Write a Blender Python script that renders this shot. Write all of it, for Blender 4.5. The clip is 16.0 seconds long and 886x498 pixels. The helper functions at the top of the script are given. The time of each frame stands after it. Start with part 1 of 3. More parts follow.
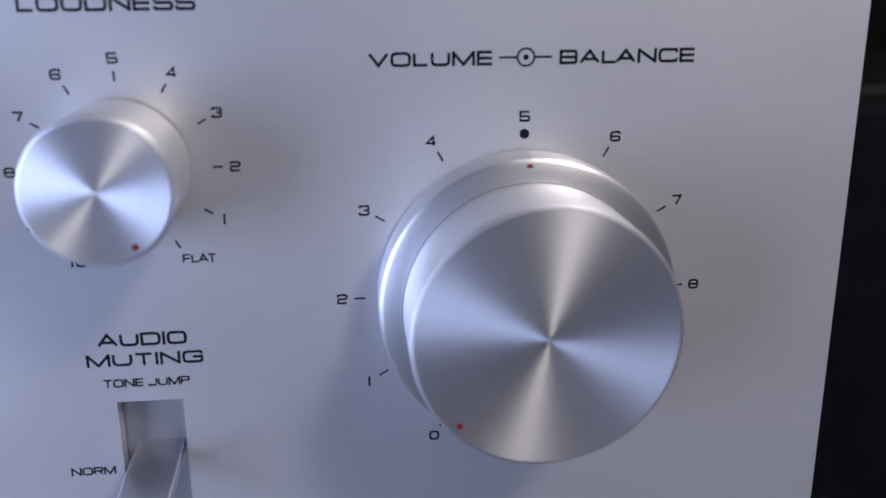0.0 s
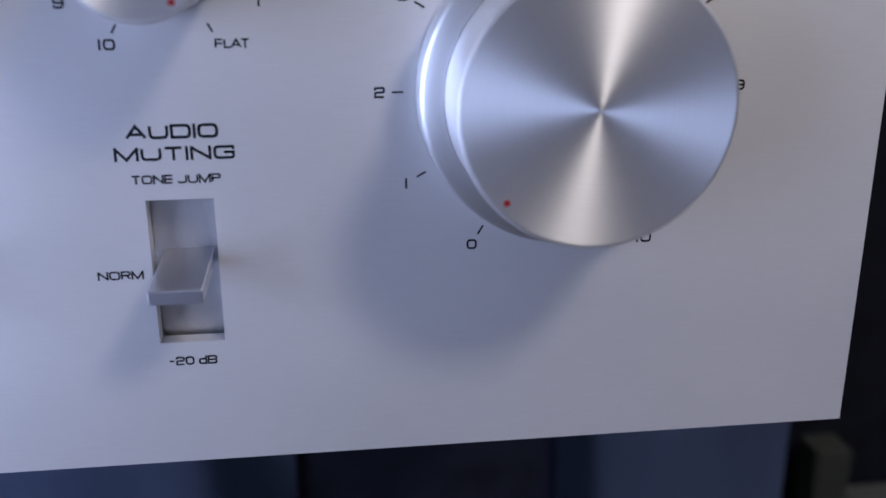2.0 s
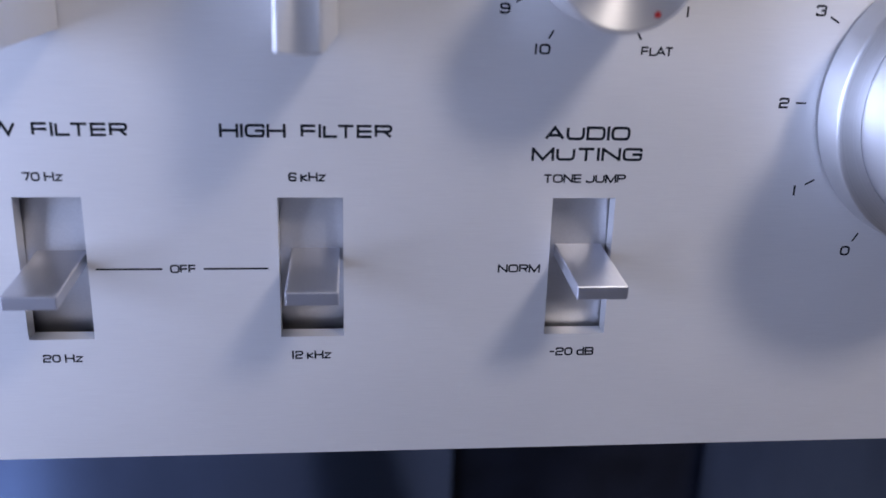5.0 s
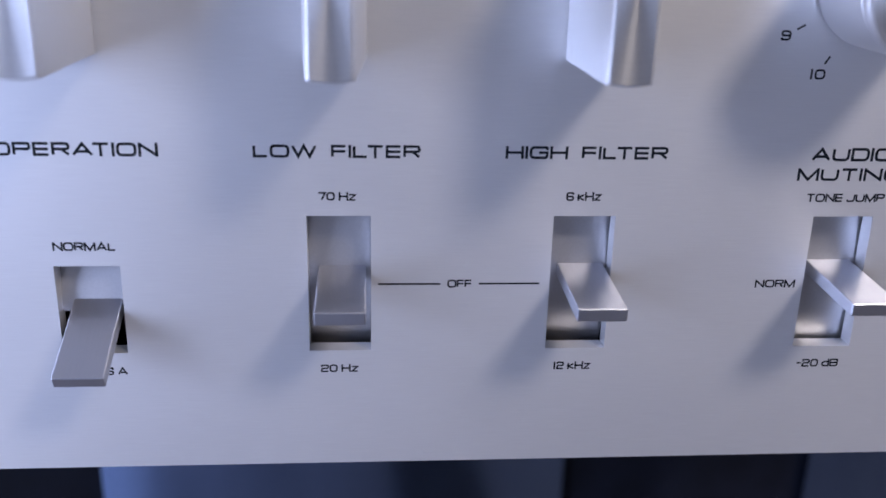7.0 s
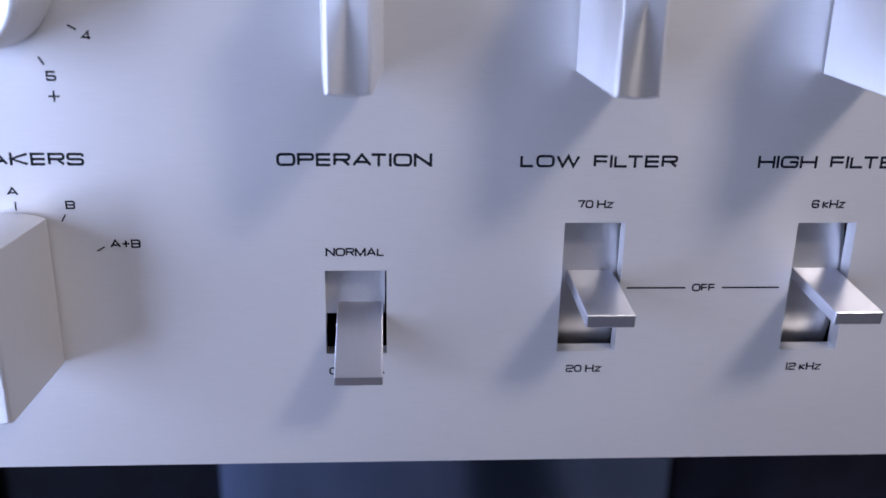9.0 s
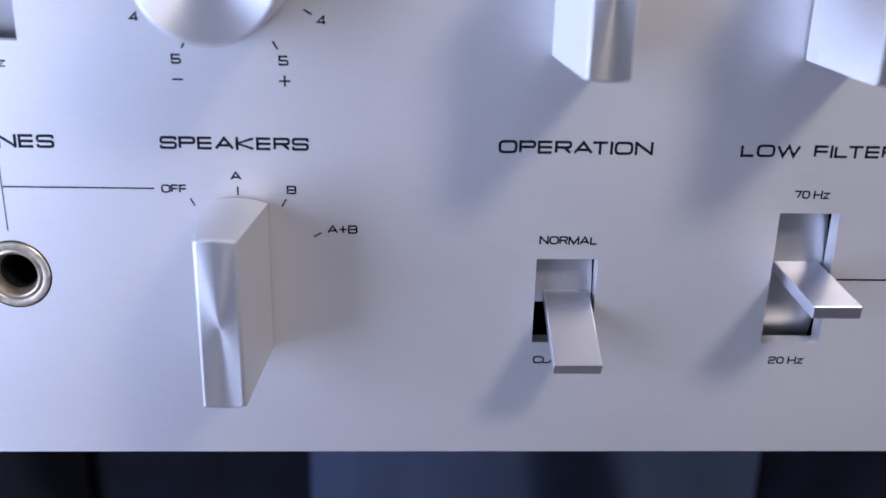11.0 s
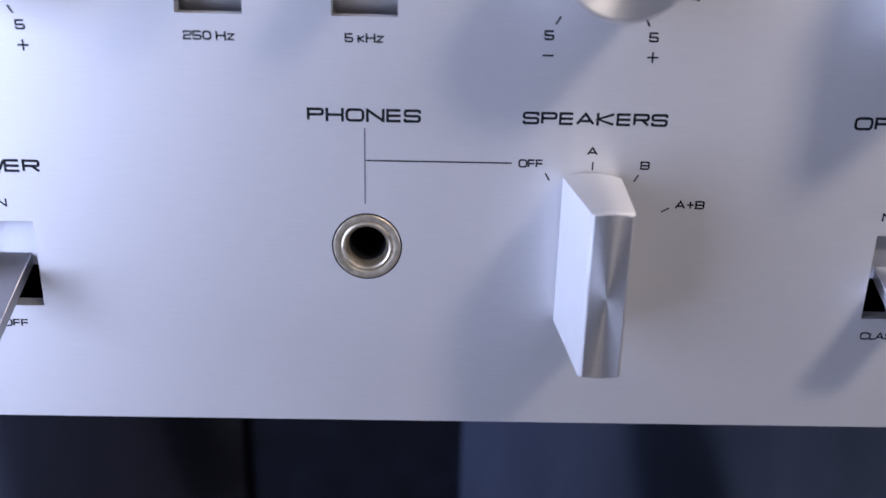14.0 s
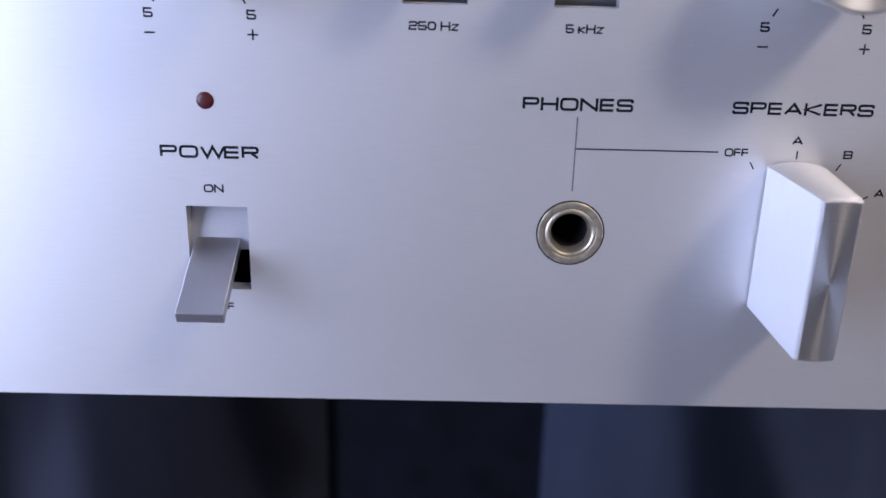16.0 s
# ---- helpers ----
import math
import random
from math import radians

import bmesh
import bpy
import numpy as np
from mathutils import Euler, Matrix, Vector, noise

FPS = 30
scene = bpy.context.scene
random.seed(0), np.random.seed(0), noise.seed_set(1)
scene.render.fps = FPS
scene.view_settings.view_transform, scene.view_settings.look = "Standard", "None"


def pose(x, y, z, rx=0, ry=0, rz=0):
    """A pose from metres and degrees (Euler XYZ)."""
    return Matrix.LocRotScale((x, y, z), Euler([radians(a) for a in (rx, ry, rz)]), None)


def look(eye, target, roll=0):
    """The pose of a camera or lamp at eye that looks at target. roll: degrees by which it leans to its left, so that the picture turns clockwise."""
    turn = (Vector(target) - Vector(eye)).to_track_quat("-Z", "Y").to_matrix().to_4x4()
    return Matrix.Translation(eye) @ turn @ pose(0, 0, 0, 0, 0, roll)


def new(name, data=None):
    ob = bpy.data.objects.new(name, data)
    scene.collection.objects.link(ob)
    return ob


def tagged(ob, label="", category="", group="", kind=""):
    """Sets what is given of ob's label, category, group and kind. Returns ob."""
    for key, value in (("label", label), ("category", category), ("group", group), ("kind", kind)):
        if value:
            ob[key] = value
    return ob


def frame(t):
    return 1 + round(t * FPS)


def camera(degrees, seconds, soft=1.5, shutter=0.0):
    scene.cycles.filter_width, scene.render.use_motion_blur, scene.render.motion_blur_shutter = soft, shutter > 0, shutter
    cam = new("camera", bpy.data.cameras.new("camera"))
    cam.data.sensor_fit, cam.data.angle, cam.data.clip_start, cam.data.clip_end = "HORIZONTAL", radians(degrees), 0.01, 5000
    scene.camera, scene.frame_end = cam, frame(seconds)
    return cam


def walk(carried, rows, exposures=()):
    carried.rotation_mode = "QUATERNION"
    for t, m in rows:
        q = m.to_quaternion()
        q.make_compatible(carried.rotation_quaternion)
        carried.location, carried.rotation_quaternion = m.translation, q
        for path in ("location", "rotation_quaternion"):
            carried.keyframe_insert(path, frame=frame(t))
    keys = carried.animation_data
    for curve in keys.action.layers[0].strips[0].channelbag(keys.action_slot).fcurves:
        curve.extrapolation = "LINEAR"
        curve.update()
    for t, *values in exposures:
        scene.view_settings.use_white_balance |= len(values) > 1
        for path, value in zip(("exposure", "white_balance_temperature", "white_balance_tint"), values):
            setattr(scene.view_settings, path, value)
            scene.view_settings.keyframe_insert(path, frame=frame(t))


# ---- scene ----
cam = camera(50.15, 16.0, 1.6)
cam.data.dof.use_dof = True
cam.data.dof.focus_distance = 0.168
cam.data.dof.aperture_fstop = 14.0
# seconds, eye x y z in millimetres, yaw to the left, pitch up, roll
ROWS = [
    (0.0, 231.59, -148.42, 117.68, -6.292, -17.007, -0.386),
    (0.5, 234.63, -150.00, 109.40, -6.998, -18.195, -0.216),
    (1.0, 232.91, -151.75, 99.03, -6.502, -17.892, -0.558),
    (1.5, 230.04, -151.11, 90.01, -6.694, -18.416, -0.030),
    (2.0, 222.82, -151.49, 87.03, -6.942, -18.044, -0.217),
    (2.5, 212.47, -151.28, 87.25, -6.451, -18.172, -0.030),
    (3.0, 198.74, -151.40, 87.07, -6.347, -17.971, 0.475),
    (3.5, 186.57, -150.65, 89.02, -6.880, -18.482, 0.951),
    (3.7, 182.49, -150.73, 89.38, -6.735, -18.527, 1.049),
    (5.8, 142.97, -150.82, 92.90, -5.533, -19.050, 1.597),
    (6.0, 137.90, -151.18, 94.28, -5.469, -19.069, 1.530),
    (6.5, 124.50, -150.78, 95.65, -5.089, -19.458, 1.697),
    (7.0, 115.86, -151.69, 96.19, -4.804, -19.703, 1.511),
    (7.5, 107.19, -153.35, 97.30, -4.311, -19.775, 1.484),
    (8.0, 94.10, -154.65, 94.69, -4.117, -19.309, 1.492),
    (8.2, 89.42, -156.01, 96.32, -4.056, -19.385, 1.354),
    (10.3, 54.90, -155.45, 99.12, -3.141, -19.774, 1.324),
    (10.5, 51.56, -155.70, 98.46, -3.066, -19.813, 1.362),
    (11.0, 39.75, -154.35, 96.17, -2.742, -19.836, 1.452),
    (11.5, 28.60, -153.85, 97.71, -2.464, -20.736, 1.630),
    (12.0, 20.89, -156.43, 98.63, -2.218, -20.793, 1.462),
    (12.5, 11.39, -156.87, 97.14, -1.997, -20.630, 1.451),
    (13.0, 0.60, -155.70, 97.75, -1.679, -21.184, 1.622),
    (13.5, -8.15, -155.52, 96.11, -1.329, -21.353, 1.582),
    (14.0, -15.53, -156.17, 94.29, -0.963, -20.831, 1.322),
    (14.5, -24.77, -157.18, 92.31, -0.894, -20.735, 1.293),
    (15.0, -32.89, -159.38, 93.15, -0.382, -20.859, 1.091),
    (15.5, -40.45, -160.59, 93.62, -0.261, -21.009, 1.186),
    (16.0, -51.07, -160.61, 93.15, -0.666, -21.003, 1.476),
]
MM = 0.001
walk(cam, [(t, pose(x * MM, y * MM, z * MM, 0, 0, yaw) @ pose(0, 0, 0, 90 + pitch) @ pose(0, 0, 0, 0, 0, roll))
           for t, x, y, z, yaw, pitch, roll in ROWS], 
     [(0.0, -0.34, 6400, 12), (1.5, -0.26, 6400, 12), (3.5, -0.01, 6600, 12), (6.0, 0.01, 6600, 13), (11.0, 0.04, 6750, 13), (13.5, -0.09, 6900, 13), (16.0, -0.16, 7050, 14)])

# ---- light ----
world = bpy.data.worlds.new("world")
scene.world = world
world.use_nodes = True
sky = world.node_tree.nodes.new("ShaderNodeTexSky")
sky.sky_type, sky.sun_disc = "NISHITA", False
sky.sun_elevation, sky.sun_rotation = radians(35), radians(140)
back = world.node_tree.nodes["Background"]
back.inputs["Strength"].default_value = 0.1
world.node_tree.links.new(sky.outputs["Color"], back.inputs["Color"])


def window_light(name, eye, target, width, height, watts, colour):
    data = bpy.data.lights.new(name, "AREA")
    data.shape, data.size, data.size_y, data.energy, data.color = "RECTANGLE", width, height, watts, colour
    ob = new(name, data)
    ob.matrix_world = look(eye, target)
    return ob


WIN_R = (1.33, -1.38, 1.80)     # centre of the high window in the front wall
WIN_L = (-0.93, -0.80, 0.08)    # centre of the tall window in the left wall
window_light("window_light_warm", (WIN_R[0], WIN_R[1] + 0.02, WIN_R[2]), (WIN_R[0] - 0.4, 0.0, WIN_R[2] - 0.9), 0.46, 0.44, 43, (1.0, 0.92, 0.88))
window_light("window_light_cool", (WIN_L[0] + 0.02, WIN_L[1], WIN_L[2]), (0.0, WIN_L[1] + 0.35, WIN_L[2]), 0.66, 0.85, 24, (0.50, 0.62, 1.0))


# ---- materials ----
def material(name, colour, rough, metal=0.0):
    m = bpy.data.materials.new(name)
    m.use_nodes = True
    nodes, links = m.node_tree.nodes, m.node_tree.links
    b = nodes["Principled BSDF"]
    b.inputs["Base Color"].default_value = (*colour, 1)
    b.inputs["Roughness"].default_value = rough
    b.inputs["Metallic"].default_value = metal
    return m, nodes, links, b


def noise_node(nodes, links, scale, stretch, detail=4.0, source="Object"):
    tc, mp, nz = nodes.new("ShaderNodeTexCoord"), nodes.new("ShaderNodeMapping"), nodes.new("ShaderNodeTexNoise")
    mp.inputs["Scale"].default_value = stretch
    nz.inputs["Scale"].default_value, nz.inputs["Detail"].default_value = scale, detail
    links.new(tc.outputs[source], mp.inputs["Vector"])
    links.new(mp.outputs["Vector"], nz.inputs["Vector"])
    return nz


def ranged(nodes, links, out, lo, hi, a=0.3, b=0.7):
    r = nodes.new("ShaderNodeMapRange")
    r.inputs["From Min"].default_value, r.inputs["From Max"].default_value = a, b
    r.inputs["To Min"].default_value, r.inputs["To Max"].default_value = lo, hi
    links.new(out, r.inputs["Value"])
    return r.outputs["Result"]


def bumped(nodes, links, b, out, strength, distance):
    bp = nodes.new("ShaderNodeBump")
    bp.inputs["Strength"].default_value, bp.inputs["Distance"].default_value = strength, distance
    links.new(out, bp.inputs["Height"])
    links.new(bp.outputs["Normal"], b.inputs["Normal"])


def tinted(nodes, links, b, out, low, high, a=0.3, c=0.7):
    ramp = nodes.new("ShaderNodeValToRGB")
    ramp.color_ramp.elements[0].position, ramp.color_ramp.elements[1].position = a, c
    ramp.color_ramp.elements[0].color, ramp.color_ramp.elements[1].color = (*low, 1), (*high, 1)
    links.new(out, ramp.inputs["Fac"])
    links.new(ramp.outputs["Color"], b.inputs["Base Color"])


def brushed_panel():
    """Satin aluminium, brushed along x: hair lines, faint clouds and a few specks."""
    m, nodes, links, b = material("brushed_aluminium", (0.8, 0.8, 0.81), 0.4, 0.80)
    hair = noise_node(nodes, links, 1.0, (170, 300, 7000), 3)
    cloud = noise_node(nodes, links, 14.0, (1, 1, 1.6), 3)
    tinted(nodes, links, b, hair.outputs["Fac"], (0.715, 0.715, 0.725), (0.755, 0.755, 0.765), 0.30, 0.70)
    streak = noise_node(nodes, links, 1.0, (90, 100, 2600), 3)
    both = nodes.new("ShaderNodeMath")
    both.operation = "ADD"
    links.new(ranged(nodes, links, hair.outputs["Fac"], -0.025, 0.025), both.inputs[0])
    links.new(ranged(nodes, links, streak.outputs["Fac"], -0.008, 0.008), both.inputs[1])
    mix = nodes.new("ShaderNodeMath")
    mix.operation = "ADD"
    links.new(both.outputs["Value"], mix.inputs[0])
    links.new(ranged(nodes, links, cloud.outputs["Fac"], 0.45, 0.51), mix.inputs[1])
    links.new(mix.outputs["Value"], b.inputs["Roughness"])
    b.inputs["Anisotropic"].default_value, b.inputs["Anisotropic Rotation"].default_value = 0.35, 0.25
    tan = nodes.new("ShaderNodeTangent")
    tan.direction_type, tan.uv_map = "UV_MAP", "UVMap"
    links.new(tan.outputs["Tangent"], b.inputs["Tangent"])
    bumped(nodes, links, b, hair.outputs["Fac"], 0.22, 0.00002)
    return m


def turned_face(name="turned_aluminium", rough=0.45, aniso=0.88, tone=0.92):
    """A lathe-turned knob face: rings round the axis, so that light runs in fans to the rim."""
    m, nodes, links, b = material(name, (tone, tone, tone + 0.01), rough, 1.0)
    tc, sep = nodes.new("ShaderNodeTexCoord"), nodes.new("ShaderNodeSeparateXYZ")
    links.new(tc.outputs["Object"], sep.inputs["Vector"])
    flat = nodes.new("ShaderNodeCombineXYZ")
    links.new(sep.outputs["X"], flat.inputs["X"])
    links.new(sep.outputs["Z"], flat.inputs["Z"])
    rad = nodes.new("ShaderNodeVectorMath")
    rad.operation = "LENGTH"
    links.new(flat.outputs["Vector"], rad.inputs[0])
    ring = nodes.new("ShaderNodeTexNoise")
    ring.noise_dimensions = "1D"
    ring.inputs["Scale"].default_value, ring.inputs["Detail"].default_value = 5200, 3
    links.new(rad.outputs["Value"], ring.inputs["W"])
    tinted(nodes, links, b, ring.outputs["Fac"], (tone - 0.06, tone - 0.06, tone - 0.05), (tone + 0.02, tone + 0.02, tone + 0.03))
    links.new(ranged(nodes, links, ring.outputs["Fac"], rough - 0.02, rough + 0.02), b.inputs["Roughness"])
    b.inputs["Anisotropic"].default_value, b.inputs["Anisotropic Rotation"].default_value = aniso, 0.25
    tan = nodes.new("ShaderNodeTangent")
    tan.direction_type, tan.axis = "RADIAL", "Y"
    links.new(tan.outputs["Tangent"], b.inputs["Tangent"])
    bumped(nodes, links, b, ring.outputs["Fac"], 0.06, 0.00002)
    return m


def satin(name, colour, rough, metal, spread=0.06, scale=900.0, stretch=(1, 1, 1), bump=0.1):
    m, nodes, links, b = material(name, colour, rough, metal)
    nz = noise_node(nodes, links, scale, stretch, 4)
    low, high = tuple(max(0, c * (1 - spread * 2)) for c in colour), tuple(min(1, c * (1 + spread)) for c in colour)
    tinted(nodes, links, b, nz.outputs["Fac"], low, high)
    links.new(ranged(nodes, links, nz.outputs["Fac"], rough * 0.85, rough * 1.15), b.inputs["Roughness"])
    if bump:
        bumped(nodes, links, b, nz.outputs["Fac"], bump, 0.00004)
    return m


def fine_metal(name, colour, rough, stretch, metal=1.0):
    """Machined aluminium: very fine, faint tool lines along one way."""
    m, nodes, links, b = material(name, colour, rough, metal)
    nz = noise_node(nodes, links, 1.0, stretch, 3)
    tinted(nodes, links, b, nz.outputs["Fac"], tuple(c * 0.97 for c in colour), tuple(min(1, c * 1.02) for c in colour))
    cloud = noise_node(nodes, links, 60.0, (1, 1, 1), 2)
    links.new(ranged(nodes, links, cloud.outputs["Fac"], rough * 0.95, rough * 1.06), b.inputs["Roughness"])
    return m


PANEL = brushed_panel()
# same metal; sides, ring and bar faces toned down to dim their highlights
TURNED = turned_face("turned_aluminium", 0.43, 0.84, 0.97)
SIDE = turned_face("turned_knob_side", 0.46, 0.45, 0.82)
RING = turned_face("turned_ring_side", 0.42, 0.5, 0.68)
TURNED_BAR = turned_face("turned_bar_face", 0.41, 0.68, 0.74)
SKIRT = fine_metal("knob_aluminium", (0.75, 0.75, 0.76), 0.47, (200, 9000, 200), 0.90)
SATIN = fine_metal("lever_aluminium", (0.60, 0.615, 0.68), 0.33, (9000, 200, 9000))
BARREL = satin("barrel_zinc", (0.50, 0.50, 0.52), 0.42, 0.95, 0.03, 2600, bump=0.03)
NICKEL = satin("jack_nickel", (0.52, 0.46, 0.36), 0.40, 0.85, 0.12, 700)
INK = satin("black_ink", (0.008, 0.010, 0.014), 0.55, 0.0, 0.3, 3000)
INK.node_tree.nodes["Principled BSDF"].inputs["Specular IOR Level"].default_value = 0.15
GREY_INK = satin("grey_ink", (0.16, 0.16, 0.19), 0.55, 0.0, 0.2, 3000)
RED = satin("red_paint", (0.22, 0.010, 0.010), 0.4, 0.0, 0.1, 3000)
LENS = satin("red_lens", (0.07, 0.004, 0.007), 0.38, 0.0, 0.1, 1500)
DARK = satin("dark_inside", (0.012, 0.012, 0.014), 0.6, 0.0, 0.2, 300)
CASE = satin("dark_veneer", (0.035, 0.022, 0.015), 0.45, 0.0, 0.25, 40, (1, 8, 8))
RUBBER = satin("black_rubber", (0.015, 0.015, 0.016), 0.7, 0.0, 0.2, 400)
# the left board's dimmer reflections, put into a darker lacquer colour
BOARD_DIM = satin("dimmed_board_lacquer", (0.07, 0.08, 0.11), 0.16, 1.0, 0.1, 30, (1, 1, 0.2), 0.02)
BOARD = satin("blue_black_lacquer", (0.18, 0.255, 0.43), 0.14, 1.0, 0.10, 30, (1, 1, 0.2), 0.02)
BACKING = satin("black_board", (0.005, 0.006, 0.011), 0.6, 0.0, 0.2, 60)
PLASTER = satin("wall_plaster", (0.42, 0.42, 0.43), 0.8, 0.0, 0.05, 12, bump=0.2)
CEILING_M = satin("ceiling_paint", (0.62, 0.62, 0.62), 0.85, 0.0, 0.04, 10)
FLOOR_M = satin("floor_boards", (0.16, 0.15, 0.155), 0.35, 0.0, 0.2, 6, (1, 12, 1))
CLOTH = satin("green_grey_cloth", (0.014, 0.018, 0.014), 0.9, 0.0, 0.2, 150)
DARK_STRIP = satin("dark_strip_matt", (0.012, 0.012, 0.014), 0.95, 0.0, 0.3, 260)
LINT = satin("pale_lint", (0.62, 0.62, 0.64), 0.9, 0.0, 0.1, 3000)
PALE = satin("grey_card", (0.05, 0.055, 0.052), 0.7, 0.0, 0.08, 90)
WHITE = satin("window_paint", (0.75, 0.75, 0.74), 0.4, 0.0, 0.04, 60)
BLACK = satin("black_vinyl", (0.010, 0.010, 0.012), 0.45, 0.0, 0.2, 700)
GLASS, _n, _l, _b = material("window_glass", (0.95, 0.97, 1.0), 0.02)
_b.inputs["Transmission Weight"].default_value = 1.0


for dull in (BACKING, BLACK, DARK):
    dull.node_tree.nodes["Principled BSDF"].inputs["Specular IOR Level"].default_value = 0.12


# ---- mesh helpers (millimetres in, metres out) ----
def mesh_of(name, bm, mat, smooth=False):
    bmesh.ops.recalc_face_normals(bm, faces=bm.faces)
    bmesh.ops.scale(bm, vec=(MM, MM, MM), verts=bm.verts)
    me = bpy.data.meshes.new(name)
    bm.to_mesh(me)
    bm.free()
    me.materials.append(mat)
    if smooth:
        for p in me.polygons:
            p.use_smooth = True
        me.set_sharp_from_angle(angle=radians(30))
    return me


def part(name, bm, mat, parent, label="", at=(0, 0, 0), smooth=False):
    """One mesh object under a thing or a part; at: its origin in the parent's millimetres."""
    ob = new(name, mesh_of(name, bm, mat, smooth))
    ob.location = [c * MM for c in at]
    ob.parent = parent
    if label:
        ob["label"] = label
    return ob


def thing(name, label, category, at=(0, 0, 0), group="", kind=""):
    ob = new(name)
    ob.empty_display_size = 0.02
    ob.location = [c * MM for c in at]
    return tagged(ob, label, category, group, kind)


def box(x0, x1, y0, y1, z0, z1, bevel=0.0, segments=2):
    bm = bmesh.new()
    bmesh.ops.create_cube(bm, size=1, matrix=Matrix.Translation(((x0 + x1) / 2, (y0 + y1) / 2, (z0 + z1) / 2)) @ Matrix.Diagonal((x1 - x0, y1 - y0, z1 - z0, 1)))
    if bevel:
        bmesh.ops.bevel(bm, geom=bm.edges[:], offset=bevel, segments=segments, affect="EDGES", profile=0.5)
    return bm


def lathe(profile, steps=96, close=True):
    """A solid of revolution round the y axis from (radius, y) pairs; a radius of 0 ends it in a point."""
    bm = bmesh.new()
    rings = []
    for r, y in profile:
        if r < 1e-6:
            rings.append([bm.verts.new((0, y, 0))])
        else:
            rings.append([bm.verts.new((r * math.cos(2 * math.pi * k / steps), y, r * math.sin(2 * math.pi * k / steps))) for k in range(steps)])
    for a, b in zip(rings, rings[1:]):
        for k in range(steps):
            n = (k + 1) % steps
            if len(a) == 1:
                bm.faces.new((a[0], b[k], b[n]))
            elif len(b) == 1:
                bm.faces.new((a[k], a[n], b[0]))
            else:
                bm.faces.new((a[k], a[n], b[n], b[k]))
    return bm


def prism(outline, y0, y1):
    """An outline of (x, z) pairs drawn from y0 to y1."""
    bm = bmesh.new()
    front = [bm.verts.new((x, y0, z)) for x, z in outline]
    rear = [bm.verts.new((x, y1, z)) for x, z in outline]
    bm.faces.new(front)
    bm.faces.new(rear[::-1])
    for k in range(len(front)):
        n = (k + 1) % len(front)
        bm.faces.new((front[k], rear[k], rear[n], front[n]))
    return bm


# ---- room ----
ROOM = dict(x0=-950, x1=2300, y0=-1400, y1=1300, z0=-600, z1=2350)


def wall(name, label, axis, at, out, spans, hole=None):
    """A wall 120 thick with its inner face at a place on the axis; hole: (a0, a1, z0, z1) goes through it."""
    (a0, a1), (z0, z1) = spans
    xs, zs = [a0, a1], [z0, z1]
    if hole:
        xs, zs = [a0, hole[0], hole[1], a1], [z0, hole[2], hole[3], z1]
    bm = bmesh.new()
    for i in range(len(xs) - 1):
        for k in range(len(zs) - 1):
            if hole and i == 1 and k == 1:
                continue
            lo, hi = sorted((at, at + out * 120))
            b = box(xs[i], xs[i + 1], lo, hi, zs[k], zs[k + 1]) if axis == "y" else box(lo, hi, xs[i], xs[i + 1], zs[k], zs[k + 1])
            me = bpy.data.meshes.new("piece")
            b.to_mesh(me)
            b.free()
            bm.from_mesh(me)
            bpy.data.meshes.remove(me)
    bmesh.ops.remove_doubles(bm, verts=bm.verts, dist=0.01)
    ob = new(name, mesh_of(name, bm, PLASTER))
    return tagged(ob, label, "wall", kind="structure")


R = ROOM
wall("wall_north", "plain plastered wall behind the amplifier", "y", R["y1"], 1, ((R["x0"] - 120, R["x1"] + 120), (R["z0"], R["z1"])))
HOLE_R = (WIN_R[0] * 1000 - 270, WIN_R[0] * 1000 + 270, WIN_R[2] * 1000 - 270, WIN_R[2] * 1000 + 270)
wall("wall_south", "plain plastered wall with a high window", "y", R["y0"], -1, ((R["x0"] - 120, R["x1"] + 120), (R["z0"], R["z1"])), HOLE_R)
HOLE_L = (WIN_L[1] * 1000 - 420, WIN_L[1] * 1000 + 420, WIN_L[2] * 1000 - 545, WIN_L[2] * 1000 + 545)
wall("wall_west", "plain plastered wall with a tall window", "x", R["x0"], -1, ((R["y0"], R["y1"]), (R["z0"], R["z1"])), HOLE_L)
wall("wall_east", "plain plastered wall", "x", R["x1"], 1, ((R["y0"], R["y1"]), (R["z0"], R["z1"])))
tagged(new("floor", mesh_of("floor", box(R["x0"] - 120, R["x1"] + 120, R["y0"] - 120, R["y1"] + 120, R["z0"] - 60, R["z0"]), FLOOR_M)), "dark grey wooden floor", "floor", kind="structure")
tagged(new("ceiling", mesh_of("ceiling", box(R["x0"] - 120, R["x1"] + 120, R["y0"] - 120, R["y1"] + 120, R["z1"], R["z1"] + 60), CEILING_M)), "white painted ceiling", "ceiling", kind="structure")


